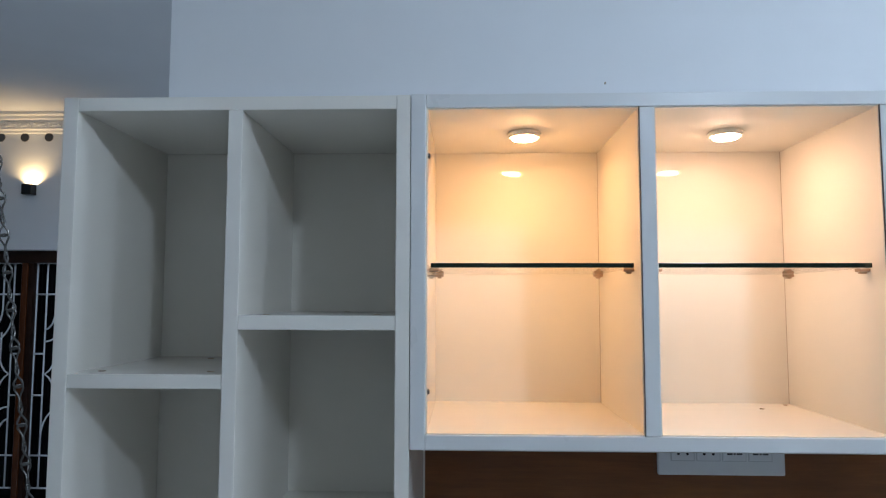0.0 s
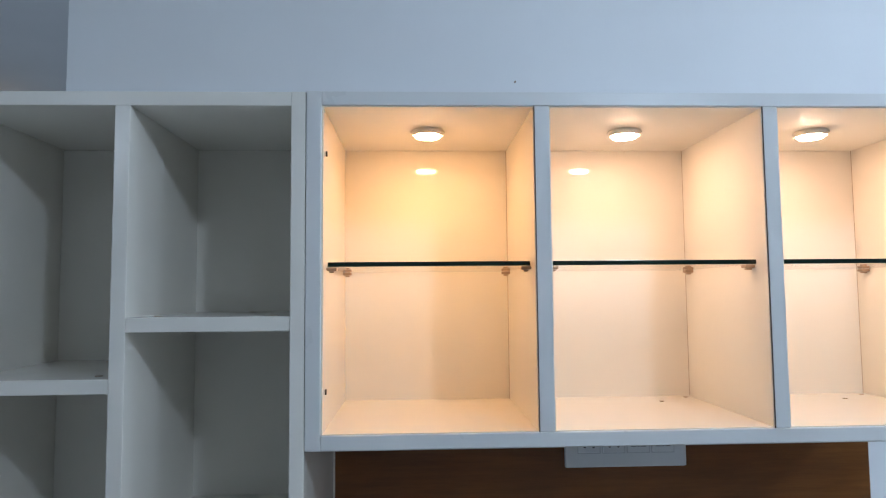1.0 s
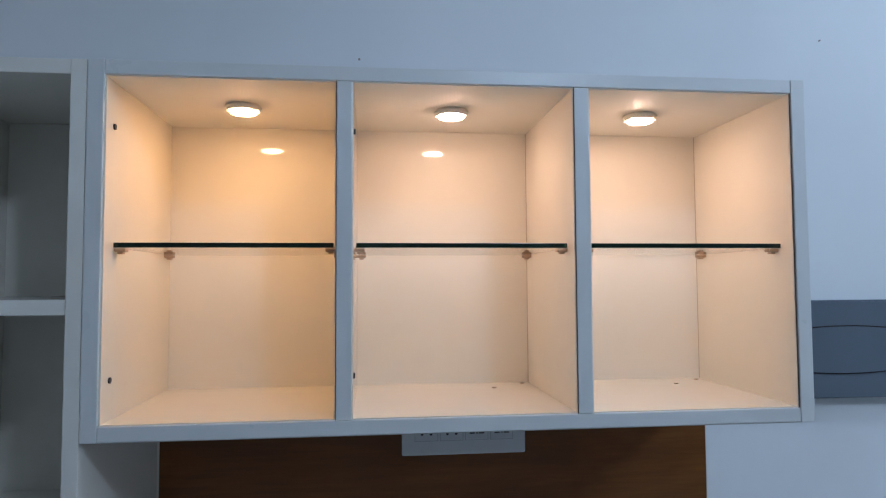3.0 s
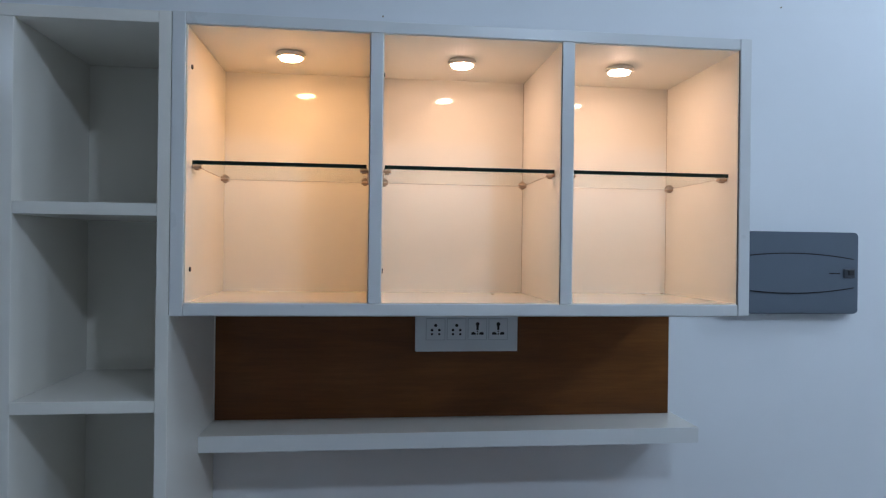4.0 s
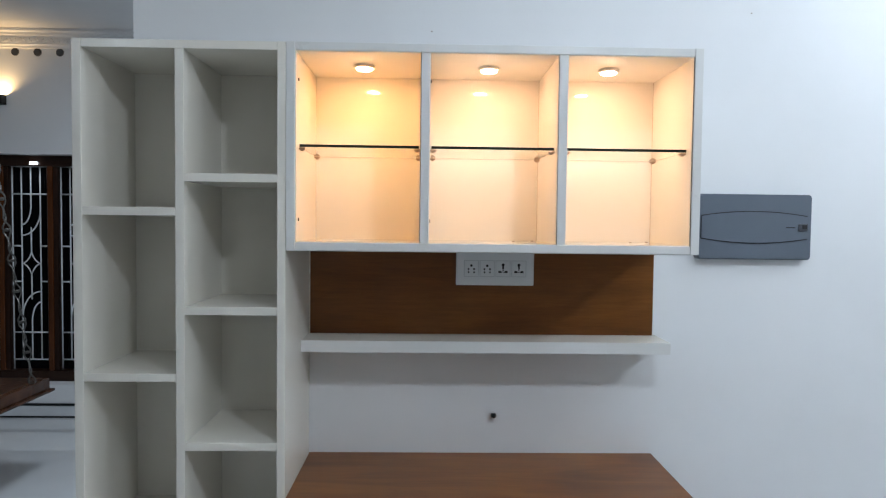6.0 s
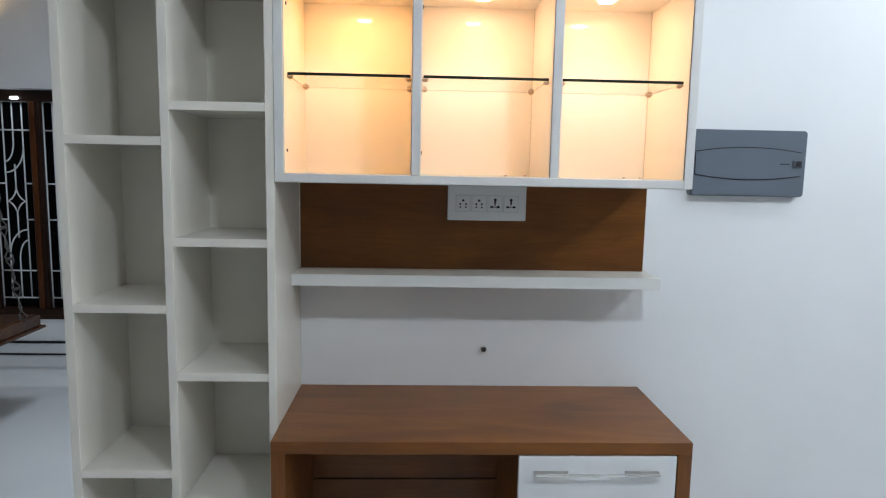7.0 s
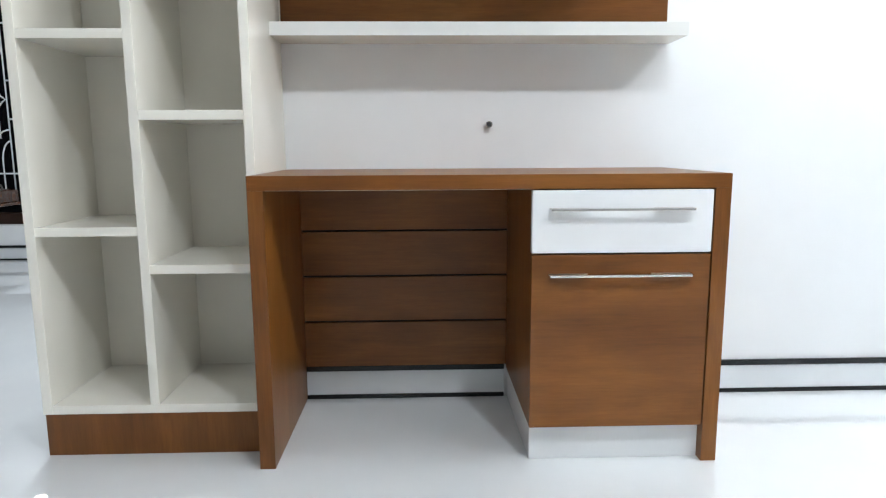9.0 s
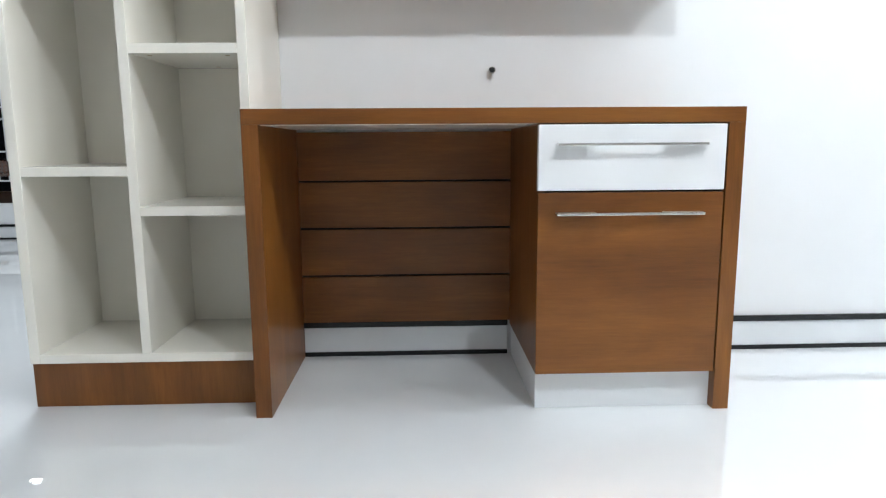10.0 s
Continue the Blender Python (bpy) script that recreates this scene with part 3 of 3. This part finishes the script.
# ---------- hall: window, sconce, vents, cornice, swing ----------
def grille_bars(xc, y, z0, z1):
    """The bars of one window light: uprights, cross bars, a diamond, four curved bars. Lists of points."""
    zm, o, n, side = (z0 + z1) / 2 + 0.04, 0.146, 0.074, 0.152
    bars = [[(xc + dx, y, z0), (xc + dx, y, z1)] for dx in (-o, o)] + [[(xc + dx, y, zm - 0.78), (xc + dx, y, zm + 0.775)] for dx in (-n, n)]
    for z in (0.775, -0.775):
        bars.append([(xc - side, y, zm + z), (xc + side, y, zm + z)])
    for z in (0.555, -0.555):
        bars.append([(xc - o, y, zm + z), (xc + o, y, zm + z)])
    for s in (-1, 1):
        for z in (0.14, -0.145):
            bars.append([(xc + s * n, y, zm + z), (xc + s * o, y, zm + z)])
        for z in (0.39, 0.0, -0.39):
            bars.append([(xc + s * o, y, zm + z), (xc + s * 0.17, y, zm + z)])
    dia, corners = [], [(0, 0.09), (0.064, 0), (0, -0.09), (-0.064, 0)]
    for a, b in zip(corners, corners[1:] + corners[:1]):
        for u in (0.0, 0.3, 0.7):
            pull = 1 - 0.26 * math.sin(math.pi * u)
            dia.append((xc + (a[0] * (1 - u) + b[0] * u) * pull, y, zm + (a[1] * (1 - u) + b[1] * u) * pull))
    bars.append(dia + dia[:1])
    quarter = [radians(d) for d in range(0, 91, 10)]
    for s in (1, -1):
        bars.append([(xc, y, zm + s * 0.09), (xc, y, zm + s * 0.29)])
        bars.append([(xc, y, zm + s * 0.775)] + [(xc - s * n * (1 - math.cos(a)), y, zm + s * (0.47 - 0.16 * math.sin(a))) for a in quarter])
        bars.append([(xc + s * n * (1 - 2 * (1 - math.cos(a))), y, zm + s * (0.43 - 0.205 * math.sin(a))) for a in quarter])
    return bars


def hall_window():
    y0, y1 = FAR_Y + 0.160, FAR_Y + 0.170
    w = thing("window_1", ((WIN_X0 + WIN_X1) / 2, FAR_Y, WIN_Z0), "wide dark wooden window with white iron grilles", "window", kind="structure")
    part("frame_head", box_bm((WIN_X0, y0 - 0.06, WIN_Z1 - 0.085), (WIN_X1, y1 + 0.035, WIN_Z1 - 0.001), 0.006), M_FRAMED, w)
    part("frame_sill", box_bm((WIN_X0, y0 - 0.06, WIN_Z0), (WIN_X1, y1 + 0.035, WIN_Z0 + 0.085), 0.006), M_FRAMED, w)
    za, zb = WIN_Z0 + 0.085, WIN_Z1 - 0.085
    pitch, first = 0.385, -2.580
    xs = [first + pitch * k for k in range(-5, 3)]
    for x in xs:
        post = part("post", box_bm((x - 0.044, y0 - 0.045, za), (x + 0.044, y1 + 0.035, zb), 0.006), M_FRAMED, w)
        part("fillet", box_bm((x - 0.030, y0 - 0.062, za), (x + 0.012, y0 - 0.0445, zb), 0.007, 3), M_FRAME, post, "reddish varnished fillet")
    for a, b in zip(xs, xs[1:]):
        part("pane", box_bm((a + 0.044, y1 + 0.015, za), (b - 0.044, y1 + 0.021, zb)), M_PANE, w, "dark glass, night outside")
        for pts in grille_bars((a + b) / 2, y0, za, zb):
            part("grille_bar", tube_bm(pts, 0.0062, 6), M_GRILLE, w, smooth=True)
    # bright spot at the window head, built as a glowing strip
    part("head_glow", box_bm((-2.735, FAR_Y + 0.075, 1.985), (-2.675, FAR_Y + 0.0995, 2.007), 0.008, 3), M_COOLGLOW, w, "small bright glowing strip")
    return w


hall_window()


def cornice():
    prof = [(0, 2.865), (0.018, 2.865), (0.022, 2.880), (0.034, 2.890), (0.036, 2.945), (0.055, 2.955), (0.060, 2.972), (0.085, 2.980), (0.085, CEIL - 0.001), (0, CEIL - 0.001)]
    c = single("cornice", prism_bm([(FAR_Y - d, z) for d, z in prof], LEFT, RIGHT, "x"), M_CEIL, "white plaster cornice with raised leaf ornament", "cornice", kind="structure")
    x = -4.4
    leaf = bmesh.new()
    for dx, dz, r in ((0, 0, 0.020), (0.024, 0.008, 0.013), (-0.024, -0.008, 0.013), (0.040, -0.010, 0.009), (-0.040, 0.010, 0.009)):
        one = bmesh.new()
        bmesh.ops.create_icosphere(one, subdivisions=2, radius=1)
        bmesh.ops.transform(one, matrix=Matrix.Translation((dx, 0, dz)) @ Matrix.Rotation(dx * 20, 4, "Y") @ Matrix.Diagonal((r, 0.008, r * 0.75, 1)), verts=one.verts)
        merge(leaf, one)
    me = mesh_of("leaf_ornament", leaf, M_CEIL, True)
    while x < -1.4:
        o = new("leaf_ornament", me)
        o.parent, o.location = c, (x, FAR_Y - 0.036, 2.918)
        x += 0.105


cornice()

for k in range(7):
    x = -2.780 - 0.170 * (k - 3)
    v = thing("wall_vent", (x, FAR_Y, 2.838), "round dark ventilation hole in the hall wall", "vent", "vent holes under the cornice")
    part("rim", disc_bm((x, FAR_Y - 0.001, 2.838), 0.0315, 0.003, "y", 24, 0.0005), M_FARWALL, v)
    part("hole", disc_bm((x, FAR_Y - 0.003, 2.838), 0.0285, 0.003, "y", 24), M_GREYD, v, "dark hole")


def sconce():
    x, y, z = SCONCE
    t = thing("wall_sconce", (x, FAR_Y, z), "black box wall lamp shining warm light upwards", "wall lamp")
    r, w = 0.033, 0.030
    bm = box_bm((x - r, y - w, z), (x + r, y + w, z + 0.010), 0.002)
    for lo, hi in (((x - r, y - w, z), (x - r + 0.004, y + w, z + 0.072)), ((x + r - 0.004, y - w, z), (x + r, y + w, z + 0.072)), ((x - r + 0.004, y - w, z), (x + r - 0.004, y - w + 0.004, z + 0.072)), ((x - r + 0.004, y + w - 0.004, z), (x + r - 0.004, y + w, z + 0.072))):
        box_bm(lo, hi, 0.001, bm=bm)
    part("housing", bm, M_BLKBOX, t)
    part("lamp_face", disc_bm((x, y, z + 0.035), 0.022, 0.006, "z", 24), M_SCONCEGLOW, t, "glowing warm lamp")


sconce()


def swing():
    x1, y0, y1, z0, z1 = -1.85, 1.12, 1.72, 0.520, 0.603
    s = thing("swing", (-2.6, 1.42, z0), "dark carved wooden indoor swing hung on iron chain", "swing")
    seat = part("seat", box_bm((-3.40, y0 + 0.02, z0 + 0.015), (x1 - 0.02, y1 - 0.02, z1), 0.006), M_SWING, s)
    part("carved_top", box_bm((-3.37, y0 + 0.05, z1 - 0.001), (x1 - 0.05, y1 - 0.05, z1 + 0.006), 0.003), M_CARVED, seat, "seat top carved in a basket weave")
    part("edge_moulding", box_bm((-3.42, y0, z0), (x1, y1, z0 + 0.016), 0.005), M_SWING, s)
    chain = new("chain")
    chain.parent = s
    lk = bmesh.new()
    w, h, loop = 0.0185, 0.050, []
    for k in range(28):
        q = 2 * math.pi * k / 28
        turn = radians(45) * (1 + math.cos(q))
        side, off = w * math.sin(2 * q), 0.0045 * math.sin(q)
        loop.append((side * math.cos(turn) - off * math.sin(turn), side * math.sin(turn) + off * math.cos(turn), h * math.cos(q)))
    tube_bm(loop, 0.0046, 6, True, lk)
    me = mesh_of("link", lk, M_IRON, True)
    a, b = Vector((-1.885, 1.55, z1 + 0.006)), Vector((-2.245, 1.55, CEIL))
    n = int((b - a).length / 0.088)
    tilt = math.atan2(b.x - a.x, b.z - a.z)
    for k in range(n):
        o = new("link", me)
        o.parent = chain
        p = a + (b - a) * ((k + 0.5) / n) - Vector(s["base"])
        o.matrix_local = Matrix.Translation(p) @ Matrix.Rotation(tilt, 4, "Y") @ Matrix.Rotation(radians(20 + 90 * (k % 2)), 4, "Z")


swing()

for bx, by, watts in BULBS:
    t = thing("ceiling_light", (bx, by, CEIL), "small round white lamp holder on the ceiling", "ceiling lamp", "ceiling lights")
    part("holder", disc_bm((bx, by, CEIL - 0.021), 0.045, 0.040, "z", 32, 0.004), M_PLASTIC, t)
# rims for the added hall fill lamps
for hx, hy, watts in HALL_FILLS:
    t = thing("hall_fill", (hx, hy, CEIL), "round flat white rim of an unseen fill lamp added to the hall", "ceiling lamp", "downlights in the hall")
    part("rim", disc_bm((hx, hy, CEIL - 0.0155), 0.27, 0.028, "z", 48, 0.004), M_PLASTIC, t)
